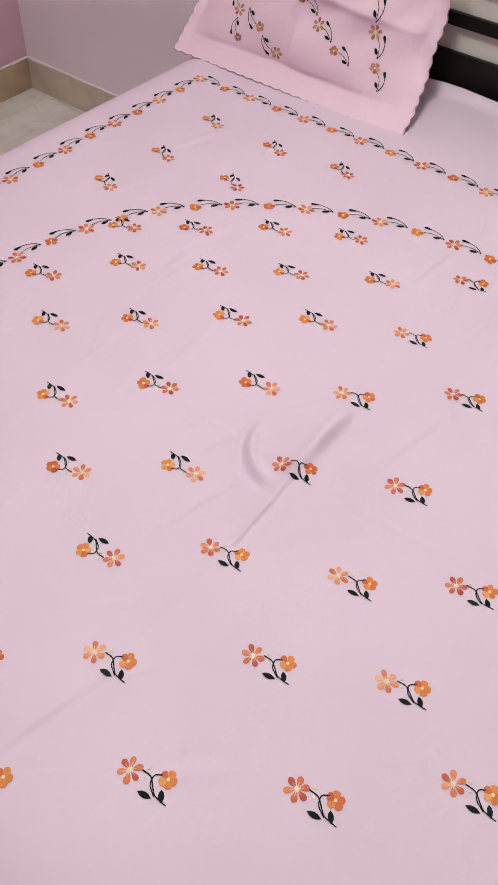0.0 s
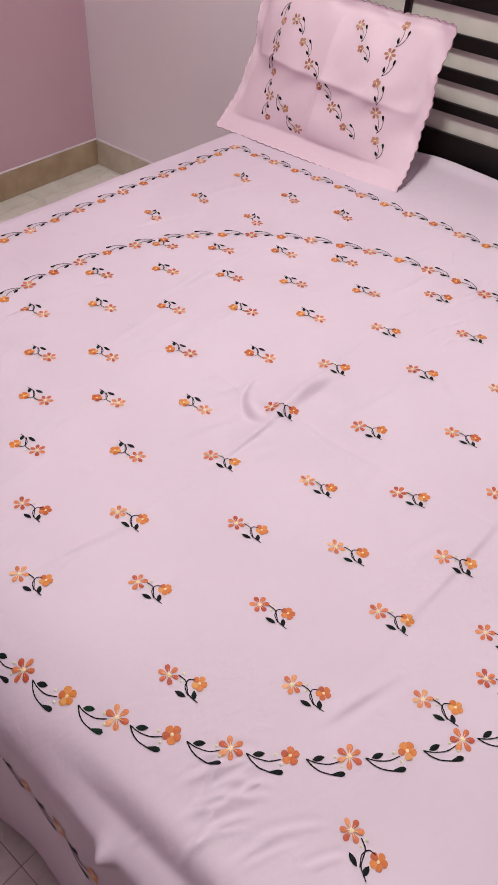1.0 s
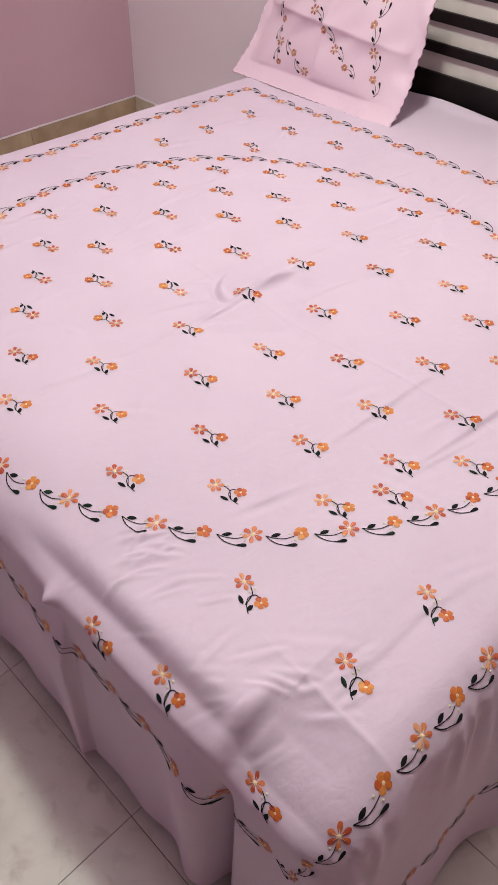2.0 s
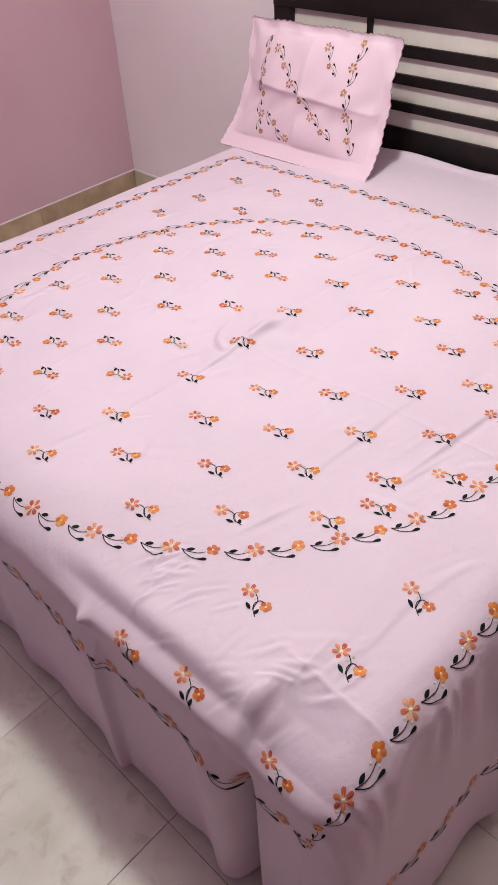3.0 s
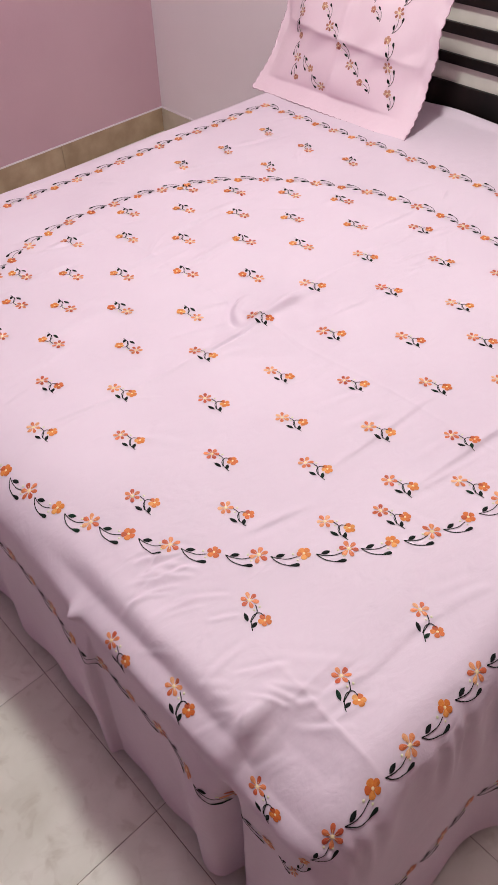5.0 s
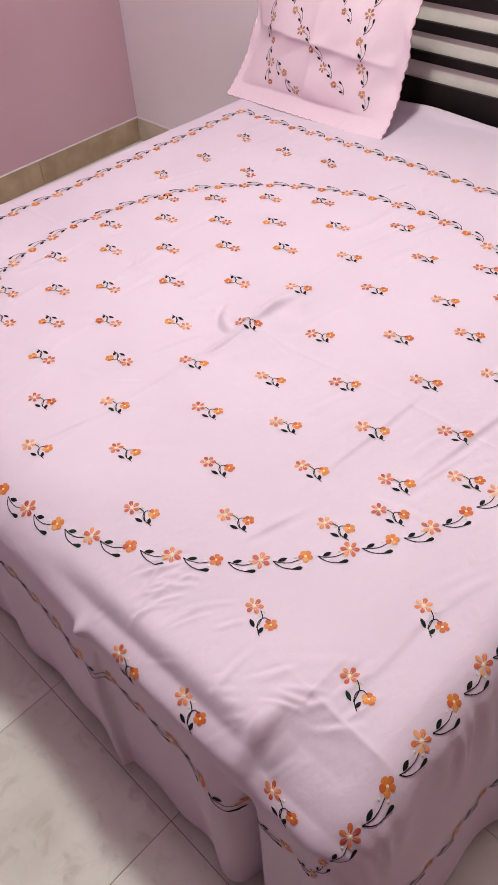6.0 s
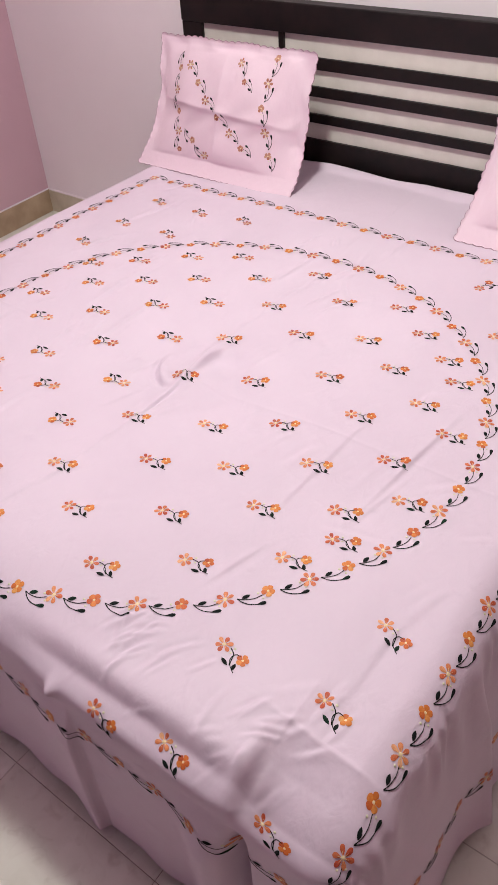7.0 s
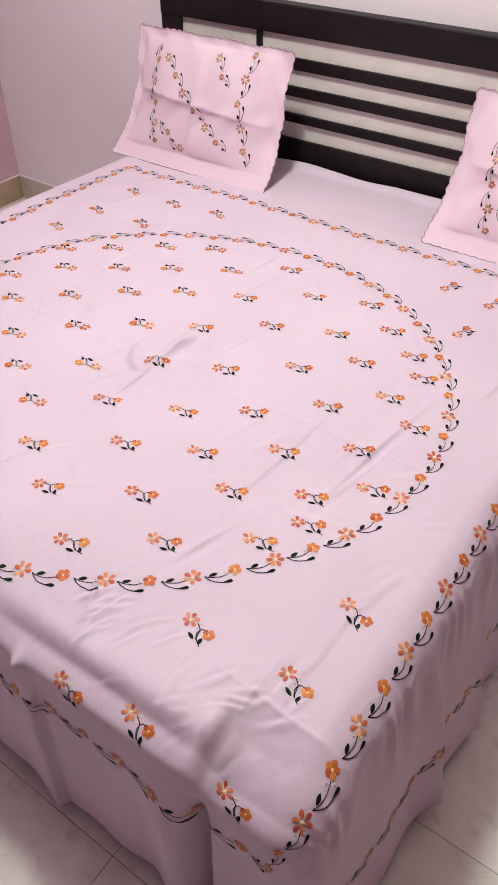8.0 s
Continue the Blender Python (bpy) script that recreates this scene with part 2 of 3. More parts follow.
CREASES += [(crease_rnd.uniform(-0.75, 0.75), crease_rnd.uniform(-0.5, 0.75), crease_rnd.uniform(0.03, 0.09), crease_rnd.uniform(-0.1, 0.35), crease_rnd.uniform(0.001, 0.0024)) for _ in range(26)]


def cloth(u, v):
    """The bedsheet: flat cloth coordinates to places in the room."""
    u, v = np.asarray(u, float), np.asarray(v, float)
    a = np.where(u > XR, u - XR, np.where(u < XL, XL - u, 0.0))
    b = np.where(v < YF, YF - v, 0.0)
    s = np.hypot(a, b)
    safe = np.where(s > 1e-9, s, 1.0)
    nx, ny = np.where(u < XL, -a, a) / safe, -b / safe
    quarter = EDGE * math.pi / 2
    ang = np.minimum(s, quarter) / EDGE
    below = np.maximum(s - quarter, 0)
    out, down = EDGE * np.sin(ang), EDGE * (1 - np.cos(ang)) + below
    hang = np.clip(below / 0.45, 0, 1)
    cu, cv = np.clip(u, XL, XR), np.maximum(v, YF)
    foot, side = np.clip(-ny, 0, 1), np.clip(nx, 0, 1)
    # folds of the hanging cloth
    soft = np.clip(below / 0.12, 0, 1)
    flare = 0.0 + 0.004 * hang
    ff = 0.032 * bump(u, 0.615, 0.045) * soft - 0.05 * bump(u, 0.668, 0.013) * soft
    ff = ff + 0.024 * soft_step(-u, -0.335, 0.0018) * soft_step(u, 0.20, 0.05) * soft + 0.006 * np.sin(u * 17 + 0.6) * hang
    ff = ff + 0.012 * bump(u, -0.05, 0.05) * hang + 0.004 * np.sin(u * 37 + 2) * hang
    rr = 0.045 * hang + 0.008 * np.sin(v * 23) * hang + 0.005 * np.sin(v * 62 + 2 * np.sin(v * 17)) * bump(s, 0.17, 0.07) + 0.003 * np.sin(v * 131 + 3 * np.sin(v * 29)) * bump(s, 0.13, 0.05)
    for pv, ph in ((-0.29, 0.045), (-0.10, 0.05), (0.16, 0.04), (0.45, 0.04), (0.8, 0.03)):
        rr = rr + ph * soft * (0.3 + 0.7 * hang) * np.where(v < pv, np.exp(-(pv - v) / 0.07), np.exp(-((v - pv) / 0.010) ** 2))
    # the rim of the frame under the foot edge
    rim = soft_step(u, 0.235, 0.03) * soft_step(-u, -0.655, 0.03) * foot ** 2
    out = out + rim * (np.interp(s, BEND_S, BEND_OUT) + 0.010 - 0.010 * np.exp(-s / 0.05) - out)
    down = down + rim * (np.interp(s, BEND_S, BEND_DOWN) + np.maximum(s - 0.2, 0) - down)
    ff = ff + 0.016 * bump(u, 0.305, 0.012) * bump(s, 0.10, 0.018)
    pinch = np.where((a > 0) & (b > 0), (2 * np.abs(nx * ny)) ** 4, 0.0)
    out = out + flare * soft + foot ** 2 * ff + side ** 2 * rr + 0.035 * pinch * soft * (0.4 + 0.6 * hang)
    x, y, z = cu + nx * out, cv + ny * out, H - down
    top = np.clip(1 - s / 0.08, 0, 1)
    near = np.clip(1 - s / 0.16, 0, 1)
    # puckers running in from the foot edge and the near corner
    low_u, high_u, low_v, high_v = u.min(), u.max(), v.min(), v.max()
    for pu, pv, slant, half, wide, h in PUCKERS:
        reach = 1.6 * half
        if low_u > pu + reach or high_u < pu - reach or low_v > pv + reach or high_v < pv - reach:
            continue
        al, ac = (u - pu) * math.cos(slant) + (v - pv) * math.sin(slant), (v - pv) * math.cos(slant) - (u - pu) * math.sin(slant)
        ac = ac + 1.2 * al ** 2
        z = z + near * h * (np.exp(-(ac / wide) ** 2) - 0.6 * np.exp(-((ac - 1.7 * wide) / wide) ** 2)) * np.exp(-(al / half) ** 4)
    tilt = -0.570 - v
    z = z - near * 0.27 * np.minimum(tilt + np.sqrt(tilt ** 2 + 0.0002), 0.22) * soft_step(u, 0.674, 0.010)
    # pressed folds across the near corner, and the pleat that runs in from it
    z = z + near * 0.003 * np.exp(-np.abs(v + 0.565 + 0.05 * (u - 0.7)) / 0.006) * soft_step(u, 0.63, 0.02)
    z = z + near * 0.004 * np.exp(-np.abs(u - 0.668) / 0.006) * soft_step(-v, 0.50, 0.02)
    z = z + near * (0.012 * bump(u, 0.645, 0.014) - 0.010 * bump(u, 0.668, 0.008)) * soft_step(-v, 0.615, 0.018)
    # the little tent in the middle, pinched into rays
    corners = ((0.005, 0.150), (-0.110, 0.020), (0.012, -0.150), (0.130, -0.012))
    z = z - top * 0.029 * bump(np.hypot(u, v), 0, 0.115)
    for (ax, ay), (bx, by) in zip(corners, corners[1:] + corners[:1]):
        det = ax * by - ay * bx
        ka, kb = (u * by - v * bx) / det, (ax * v - ay * u) / det
        fall = ka + kb - 0.35 * np.sqrt(np.maximum(ka * kb, 0))
        z = z + np.where((ka >= 0) & (kb > 0), top * 0.034 * np.clip(1 - fall, 0, 1) ** 1.2, 0)
    # its sharp fold, steep on one side, and the groove that rounds it on the other
    z = z + top * 0.021 * soft_step(-(u - 0.009), 0.0, 0.0035) * np.exp(-np.maximum(0.007 - u, 0) / 0.025) * bump(v, 0.075, 0.05)
    z = z - top * 0.010 * np.exp(-np.abs(u - 0.011) / 0.0028) * bump(v, -0.085, 0.055)
    arc = np.hypot(u + 0.010, v - 0.040)
    part_arc = soft_step(-u, 0.025, 0.010) * soft_step(-v, -0.030, 0.010)
    z = z + top * part_arc * (0.007 * bump(arc, 0.078, 0.009) - 0.006 * bump(arc, 0.093, 0.007))
    z = z + top * (0.007 * bump(np.hypot(u - 0.06, v - 0.06), 0, 0.035) - 0.005 * bump(np.hypot(u - 0.045, v - 0.10), 0, 0.03))
    # hollows and swells of the mattress
    z = z + top * (-0.014 * bump(np.hypot(u - 0.20, v + 0.05), 0, 0.11) + 0.010 * bump(np.hypot(u - 0.18, v + 0.48), 0, 0.12) + 0.010 * bump(np.hypot(u - 0.55, v + 0.33), 0, 0.12))
    # pressed folds from the packet, and short creases
    z = z + top * 0.008 * np.exp(-np.sqrt((u + 0.006 * np.sin(v * 9)) ** 2 + 0.00001) / 0.008) * (0.2 + 0.75 * bump(v, -0.05, 0.28))
    z = z + top * 0.003 * np.exp(-np.abs(v - 0.02 * u) / 0.007) * 0.35
    for cu0, cv0, half, lean, h in CREASES:
        if low_v > cv0 + 2.6 * half or high_v < cv0 - 2.6 * half:
            continue
        d = (u - cu0) - lean * (v - cv0)
        z = z + 1.3 * top * h * (np.exp(-np.where(d < 0, d / 0.014, d / 0.004) ** 2) - 0.5 * np.exp(-((d - 0.012) / 0.008) ** 2)) * bump(v, cv0, half)
    z = z + top * (0.004 * np.sin(u * 5.1 + v * 3.3) * np.cos(v * 6.2 - u * 2.1) + 0.0012 * np.sin(u * 29 + 4 * np.sin(v * 5)) * np.cos(v * 13 + u * 6))
    # the sagging foot end, and the ruffle at the headboard
    z = z - 0.022 * soft_step(-v, 0.615, 0.022) * soft_step(-u, -0.30, 0.08) * np.clip(1 - s / 0.3, 0, 1)
    z = z + 0.022 * bump(v, 1.195, 0.018) * (0.8 + 0.2 * np.sin(u * 14)) - 0.05 * soft_step(v, 1.216, 0.004)
    return np.stack([x, y, z], -1)


def grid_faces(nu, nv, base=0):
    return [(base + i * nv + j, base + (i + 1) * nv + j, base + (i + 1) * nv + j + 1, base + i * nv + j + 1) for i in range(nu - 1) for j in range(nv - 1)]


def sheet_mesh():
    """Top and hanging sides as one mesh: a grid of rows laid round the outline of the bed."""
    def lines(lo, hi, n):
        fine = np.linspace(-0.12, 0.12, 97)
        even = np.linspace(lo, hi, n)
        return np.concatenate([even[even < -0.122], fine, even[even > 0.122]])
    us, vs = lines(XL, XR, 320), lines(YF, YH, 340)
    us = np.concatenate([us[us < 0.28], np.arange(0.28, XR, 0.003), [XR]])
    vs = np.concatenate([np.arange(YF, -0.42, 0.003), vs[vs > -0.419]])
    U, V = np.meshgrid(us, vs, indexing="ij")
    pts, faces = [cloth(U, V).reshape(-1, 3)], grid_faces(len(us), len(vs))
    base = U.size
    ss = np.concatenate([np.linspace(0, 0.14, 41), np.linspace(0.152, DROP, 34)])
    ring = [(XL, v, -1, 0) for v in vs[::-1]]
    ring += [(XL, YF, -math.cos(f), -math.sin(f)) for f in np.linspace(0, math.pi / 2, 24)[1:-1]]
    ring += [(u, YF, 0, -1) for u in us]
    ring += [(XR, YF, math.sin(f), -math.cos(f)) for f in np.linspace(0, math.pi / 2, 24)[1:-1]]
    ring += [(XR, v, 1, 0) for v in vs]
    ring = np.array(ring)
    U = ring[:, 0, None] + ring[:, 2, None] * ss
    V = ring[:, 1, None] + ring[:, 3, None] * ss
    pts.append(cloth(U, V).reshape(-1, 3))
    faces += grid_faces(len(ring), len(ss), base)
    bm = bmesh.new()
    me = mesh_from("bedsheet", np.concatenate(pts), faces, [])
    bm.from_mesh(me)
    bpy.data.meshes.remove(me)
    bmesh.ops.remove_doubles(bm, verts=bm.verts, dist=0.0004)
    bmesh.ops.recalc_face_normals(bm, faces=bm.faces)
    return bm


bedsheet = tagged(part("bedsheet", sheet_mesh(), COTTON, smooth=True), "pale lilac cotton bedsheet embroidered with orange flower vines", "bedsheet")

bed = tagged(new("bed"), "double bed with a dark wood and cream slatted headboard", "bed")
part("mattress", box(-0.90, 0.76, -0.60, 1.215, 0.30, 0.47, 0.03), CEILING, bed)
part("base", box(-0.88, 0.74, -0.56, 1.215, 0.0, 0.296, 0.004), DARK_WOOD, bed)
HX0, HX1, HY, HT = -1.0, 0.885, 1.233, 1.038
part("top_rail", box(HX0, HX1, HY - 0.004, HY + 0.05, 0.950, HT, 0.004), DARK_WOOD, bed)
for x0 in (HX0, HX1 - 0.09):
    part("post", box(x0, x0 + 0.09, HY, HY + 0.05, 0.0, 0.950, 0.003), DARK_WOOD, bed)
part("cream_panel", box(HX0 + 0.09, HX1 - 0.09, HY + 0.012, HY + 0.045, 0.30, 0.950), CREAM, bed)
for x0 in (-0.585, 0.465):
    part("mullion", box(x0, x0 + 0.02, HY, HY + 0.012, 0.560, 0.950, 0.001), DARK_WOOD, bed)
for z0, z1 in ((0.850, 0.886), (0.766, 0.798), (0.682, 0.711)):
    part("slat", box(-0.565, 0.465, HY, HY + 0.012, z0, z1, 0.001), DARK_WOOD, bed)
part("bottom_rail", box(-0.565, 0.465, HY, HY + 0.012, 0.30, 0.627, 0.001), DARK_WOOD, bed)
part("side_panel", box(HX0 + 0.09, -0.585, HY, HY + 0.012, 0.30, 0.888, 0.001), DARK_WOOD, bed)
part("side_panel", box(0.485, HX1 - 0.09, HY, HY + 0.012, 0.30, 0.888, 0.001), DARK_WOOD, bed)

# ---- pillows ----
PW, PB, PT = 0.64, -0.075, 0.384      # width, lower and upper edge of a pillowcase


def cushion(a, b):
    """The front of a pillowcase, in its own plane: a across and b up in metres; its lower flange bends forward onto the bed."""
    a, b = np.asarray(a, float), np.asarray(b, float)
    p, q = 2 * a / (PW - 0.05), (b - 0.18) / 0.185
    full = np.clip(1 - np.abs(p) ** 2.4, 0, 1) * np.clip(1 - np.abs(q) ** 2.4, 0, 1)
    z = 0.006 + 0.050 * full ** 0.8
    fold = q + 0.02 + 0.10 * p
    z = z + full ** 0.5 * (0.017 * np.where(fold > 0, np.exp(-fold / 0.30), np.exp(fold / 0.07)) + 0.008 * np.exp(-np.abs(p + 0.03) / 0.05) - 0.004 * bump(fold, -0.30, 0.22))
    z = z + full ** 0.3 * (0.005 * np.sin(a * 19 + b * 7) * np.cos(b * 15) + 0.003 * np.sin(a * 47 - b * 31 + 2 * np.sin(b * 20)))
    rim = np.clip(1 - full * 6, 0, 1) * np.clip((b - 0.03) / 0.08, 0, 1)
    z = z + rim * (0.006 * np.sin(a * 23 + 1) * np.cos(b * 27) + 0.003 * np.sin(a * 61 + b * 53))
    x = a * (1 + 0.03 * np.clip(-q, -0.6, 1)) * (1 - 0.022 * np.clip(1 - q ** 2, 0, 1)) + 0.003 * np.sin(b * 38) * rim
    y = b + 0.002 * np.sin(a * 31) * rim
    e = np.clip(0.20 - b, 0, None) / 0.275
    z = z + 0.090 * e ** 1.7
    y = y + 0.042 * e ** 3
    return np.stack([x, y, z], -1)


def scallop(side_t, count):
    return 0.005 * np.abs(np.sin(math.pi * side_t * count))


def pillow(frame_m, label):
    na, nb = 109, 85
    A, B = np.meshgrid(np.linspace(-PW / 2, PW / 2, na), np.linspace(PB, PT, nb), indexing="ij")
    ta, tb = (A + PW / 2) / PW, (B - PB) / (PT - PB)
    A2 = A + np.where(ta == 0, -scallop(tb, 16), 0) + np.where(ta == 1, scallop(tb, 16), 0)
    B2 = B + np.where(tb == 0, -scallop(ta, 24), 0) + np.where(tb == 1, scallop(ta, 24), 0)
    front = cushion(A2, B2)
    back = front.copy()
    back[..., 2] = front[..., 2] - 0.003 - np.clip(1 - np.abs(2 * A / PW) ** 3, 0, 1) * np.clip(1 - np.abs((B - 0.19) / 0.19) ** 3, 0, 1) * 0.07
    verts = np.concatenate([front.reshape(-1, 3), back.reshape(-1, 3)])
    n = na * nb
    faces = grid_faces(na, nb) + [tuple(reversed(f)) for f in grid_faces(na, nb, n)]
    rim = [i * nb for i in range(na)] + [(na - 1) * nb + j for j in range(1, nb)] + [i * nb + nb - 1 for i in range(na - 2, -1, -1)] + [j for j in range(nb - 2, 0, -1)]
    k = len(rim)
    faces += [(rim[i], rim[(i + 1) % k] , rim[(i + 1) % k] + n, rim[i] + n) for i in range(k)]
    me = mesh_from("pillow", verts, faces, [CASE])
    ob = piece("pillow", me, m=frame_m)
    tagged(ob, label, "pillow", "pillows against the headboard")
    # stitched scalloped edge
    pv, pf = [], []
    for i in range(k):
        c = verts[rim[i]]
        w = 0.0014
        for dx, dz in ((-w, 0), (0, w * 1.2), (w, 0), (0, -w * 1.2)):
            d = np.array([c[0] / (PW / 2), (c[1] - 0.19) / 0.2])
            d = d / (np.linalg.norm(d) + 1e-9)
            pv.append((c[0] + d[0] * dx, c[1] + d[1] * dx, c[2] + dz - 0.001))
    for i in range(k):
        for j in range(4):
            a0, a1 = i * 4 + j, i * 4 + (j + 1) % 4
            b0, b1 = ((i + 1) % k) * 4 + j, ((i + 1) % k) * 4 + (j + 1) % 4
            pf.append((a0, b0, b1, a1))
    piece("scalloped_edging", mesh_from("scalloped_edging", pv, pf, [PIPING]), ob, "mauve stitched scallop edging")
    return ob


LEAN_UP = Vector((0, 0.24, 0.97)).normalized()


def pillow_pose(x, y, z, turn=0.0):
    fwd = Vector((1, 0, 0)).cross(LEAN_UP)
    m = Matrix(((1, LEAN_UP.x, fwd.x, x), (0, LEAN_UP.y, fwd.y, y), (0, LEAN_UP.z, fwd.z, z), (0, 0, 0, 1)))
    return m @ Matrix.Rotation(radians(turn), 4, "Z")


pillow_a = pillow(pillow_pose(-0.672, 1.022, 0.560), "pink embroidered pillow with scalloped edge leaning beside the wall corner")
pillow_b = pillow(pillow_pose(0.562, 1.022, 0.560), "pink embroidered pillow with scalloped edge leaning on cream slats")

# ---- embroidery ----


class Stitches:
    """Gathers stitched shapes in flat coordinates, each lifted a little, and lays them on a surface."""

    def __init__(self):
        self.p, self.h, self.f, self.m = [], [], [], []

    def fan(self, outline, lift, slot=0):
        """A padded satin-stitch shape: an outline, an inner ring and a middle, domed."""
        outline = np.asarray(outline, float)
        n, k = len(outline), len(self.p)
        c = outline.mean(0)
        self.p += [tuple(q) for q in outline] + [tuple(c + (q - c) * 0.6) for q in outline] + [tuple(c)]
        self.h += [0.0002] * n + [lift * 0.85] * n + [lift]
        for i in range(n):
            j = (i + 1) % n
            self.f += [(k + i, k + j, k + n + j, k + n + i), (k + n + i, k + n + j, k + 2 * n)]
            self.m += [slot, slot]

    def line(self, pts, w0, w1, lift, slot=0):
        """A stem: a raised ribbon of rope stitch along a smooth line through the points."""
        pts = np.asarray(pts, float)
        t = np.linspace(0, len(pts) - 1, 4 * (len(pts) - 1) + 1)
        fine = np.stack([np.interp(t, range(len(pts)), pts[:, i]) for i in (0, 1)], -1)
        for _ in range(2):
            fine[1:-1] = (fine[:-2] + 2 * fine[1:-1] + fine[2:]) / 4
        d = np.gradient(fine, axis=0)
        d = d / (np.linalg.norm(d, axis=1)[:, None] + 1e-12)
        nrm = np.stack([-d[:, 1], d[:, 0]], -1)
        k, n = len(self.p), len(fine)
        for i in range(n):
            w = (w0 + (w1 - w0) * i / (n - 1)) * (1.15 if i % 2 else 0.9)
            self.p += [tuple(fine[i] - nrm[i] * w), tuple(fine[i]), tuple(fine[i] + nrm[i] * w)]
            self.h += [0.0002, lift * (1.15 if i % 2 else 0.8), 0.0002]
        for i in range(n - 1):
            a, b = k + 3 * i, k + 3 * i + 3
            self.f += [(a, b, b + 1, a + 1), (a + 1, b + 1, b + 2, a + 2)]
            self.m += [slot, slot]

    def lay(self, name, mats, surf, place, parent, label=""):
        q = place(np.array(self.p))
        e = 0.002
        P = surf(q[:, 0], q[:, 1])
        du = surf(q[:, 0] + e, q[:, 1]) - surf(q[:, 0] - e, q[:, 1])
        dv = surf(q[:, 0], q[:, 1] + e) - surf(q[:, 0], q[:, 1] - e)
        n = np.cross(du, dv)
        n = n / (np.linalg.norm(n, axis=1)[:, None] + 1e-12)
        P = P + n * (np.array(self.h)[:, None] + 0.0006)
        return piece(name, mesh_from(name, P, self.f, mats, self.m), parent, label)


def petal(c, ang, r0, r1, w, rnd):
    """One petal's outline, from r0 to r1 along ang; w: half its width."""
    prof = ((0.0, 0.22), (0.25, 0.6), (0.55, 0.98), (0.8, 0.9), (0.95, 0.5))
    d, s = np.array([math.cos(ang), math.sin(ang)]), np.array([-math.sin(ang), math.cos(ang)])
    w, r1 = w * rnd.uniform(0.9, 1.1), r1 * rnd.uniform(0.94, 1.05)
    side = [(r0 + (r1 - r0) * t, w * k) for t, k in prof]
    return [c + d * t + s * k for t, k in side] + [c + d * r1] + [c + d * t - s * k for t, k in reversed(side)]


def flower(c, R, count, turn, rnd):
    s, c = Stitches(), np.array(c)
    wide = 0.245 if count == 6 else 0.42
    for i in range(count):
        ang = turn + i * 2 * math.pi / count + rnd.uniform(-0.08, 0.08)
        s.fan(petal(c, ang, R * (0.20 if count == 6 else 0.12), R, R * wide, rnd), R * 0.04)
    s.fan([c + R * 0.2 * np.array([math.cos(k), math.sin(k)]) for k in np.linspace(0, 2 * math.pi, 9)[:-1]], R * 0.06, 1)
    if count == 6:
        for i in range(count):
            ang = turn + i * 2 * math.pi / count
            s.line([c + 0.15 * R * np.array([math.cos(ang), math.sin(ang)]), c + 0.55 * R * np.array([math.cos(ang), math.sin(ang)])], R * 0.035, R * 0.02, R * 0.055, 1)
    return s


def leaf(a, b, w, bud=False):
    s, a, b = Stitches(), np.array(a), np.array(b)
    d, n = b - a, np.array([-(b - a)[1], (b - a)[0]]) / np.linalg.norm(b - a)
    prof = ((0.0, 0.1), (0.3, 0.55), (0.65, 1.0), (0.88, 0.85)) if bud else ((0.0, 0.1), (0.25, 0.8), (0.5, 1.0), (0.75, 0.75))
    s.fan([a + d * t + n * w * k for t, k in prof] + [b] + [a + d * t - n * w * k for t, k in reversed(prof)], 0.0007)
    return s


def dot(s, c, r, slot):
    s.fan([np.array(c) + r * np.array([math.cos(k), math.sin(k)]) for k in np.linspace(0, 2 * math.pi, 8)[:-1]], 0.0010, slot)


def placer(x, y, turn, size):
    c, s = math.cos(turn) * size, math.sin(turn) * size
    return lambda p: np.stack([x + p[:, 0] * c - p[:, 1] * s, y + p[:, 0] * s + p[:, 1] * c], -1)


def sprig(x, y, turn, surf, parent, rnd, size=1.0):
    """A big and a small flower on crossing stems with two leaves; its own middle lies at (x, y)."""
    put = placer(x + 0.004 * math.cos(turn), y + 0.004 * math.sin(turn), turn, 0.001 * size)
    s = Stitches()
    s.line([(-15, 4), (-3, 5), (6, -3), (12, -8), (28, -8)], 0.8, 0.65, 0.7)
    s.line([(6, 13), (-2, 8), (1, -3), (13, -9)], 0.75, 0.65, 0.7)
    dot(s, (-11, 9.5), 2.1, 1)
    dot(s, (-7, 0.5), 1.8, 1)
    s.h = [h * 0.001 if h > 0.1 else h for h in s.h]
    stem = s.lay("flower_sprig", [STEM, BEAD], surf, put, parent)
    for name, centre, R, count, mat in (("flower", (-25, -4), 14.5, 6, PETAL), ("small_flower", (13, 13), 10.5, 5, PETAL_SMALL)):
        f = flower(centre, R, count, rnd.uniform(0, 1), rnd)
        f.h = [h * 0.001 if h > 0.001 else h for h in f.h]
        f.lay(name, [mat, CORE], surf, put, stem)
    leaf((11, -12), (-5, -15), 3.3).lay("leaf", [LEAF], surf, put, stem)
    leaf((22, -9), (14, 1.5), 3.4).lay("leaf", [LEAF], surf, put, stem)


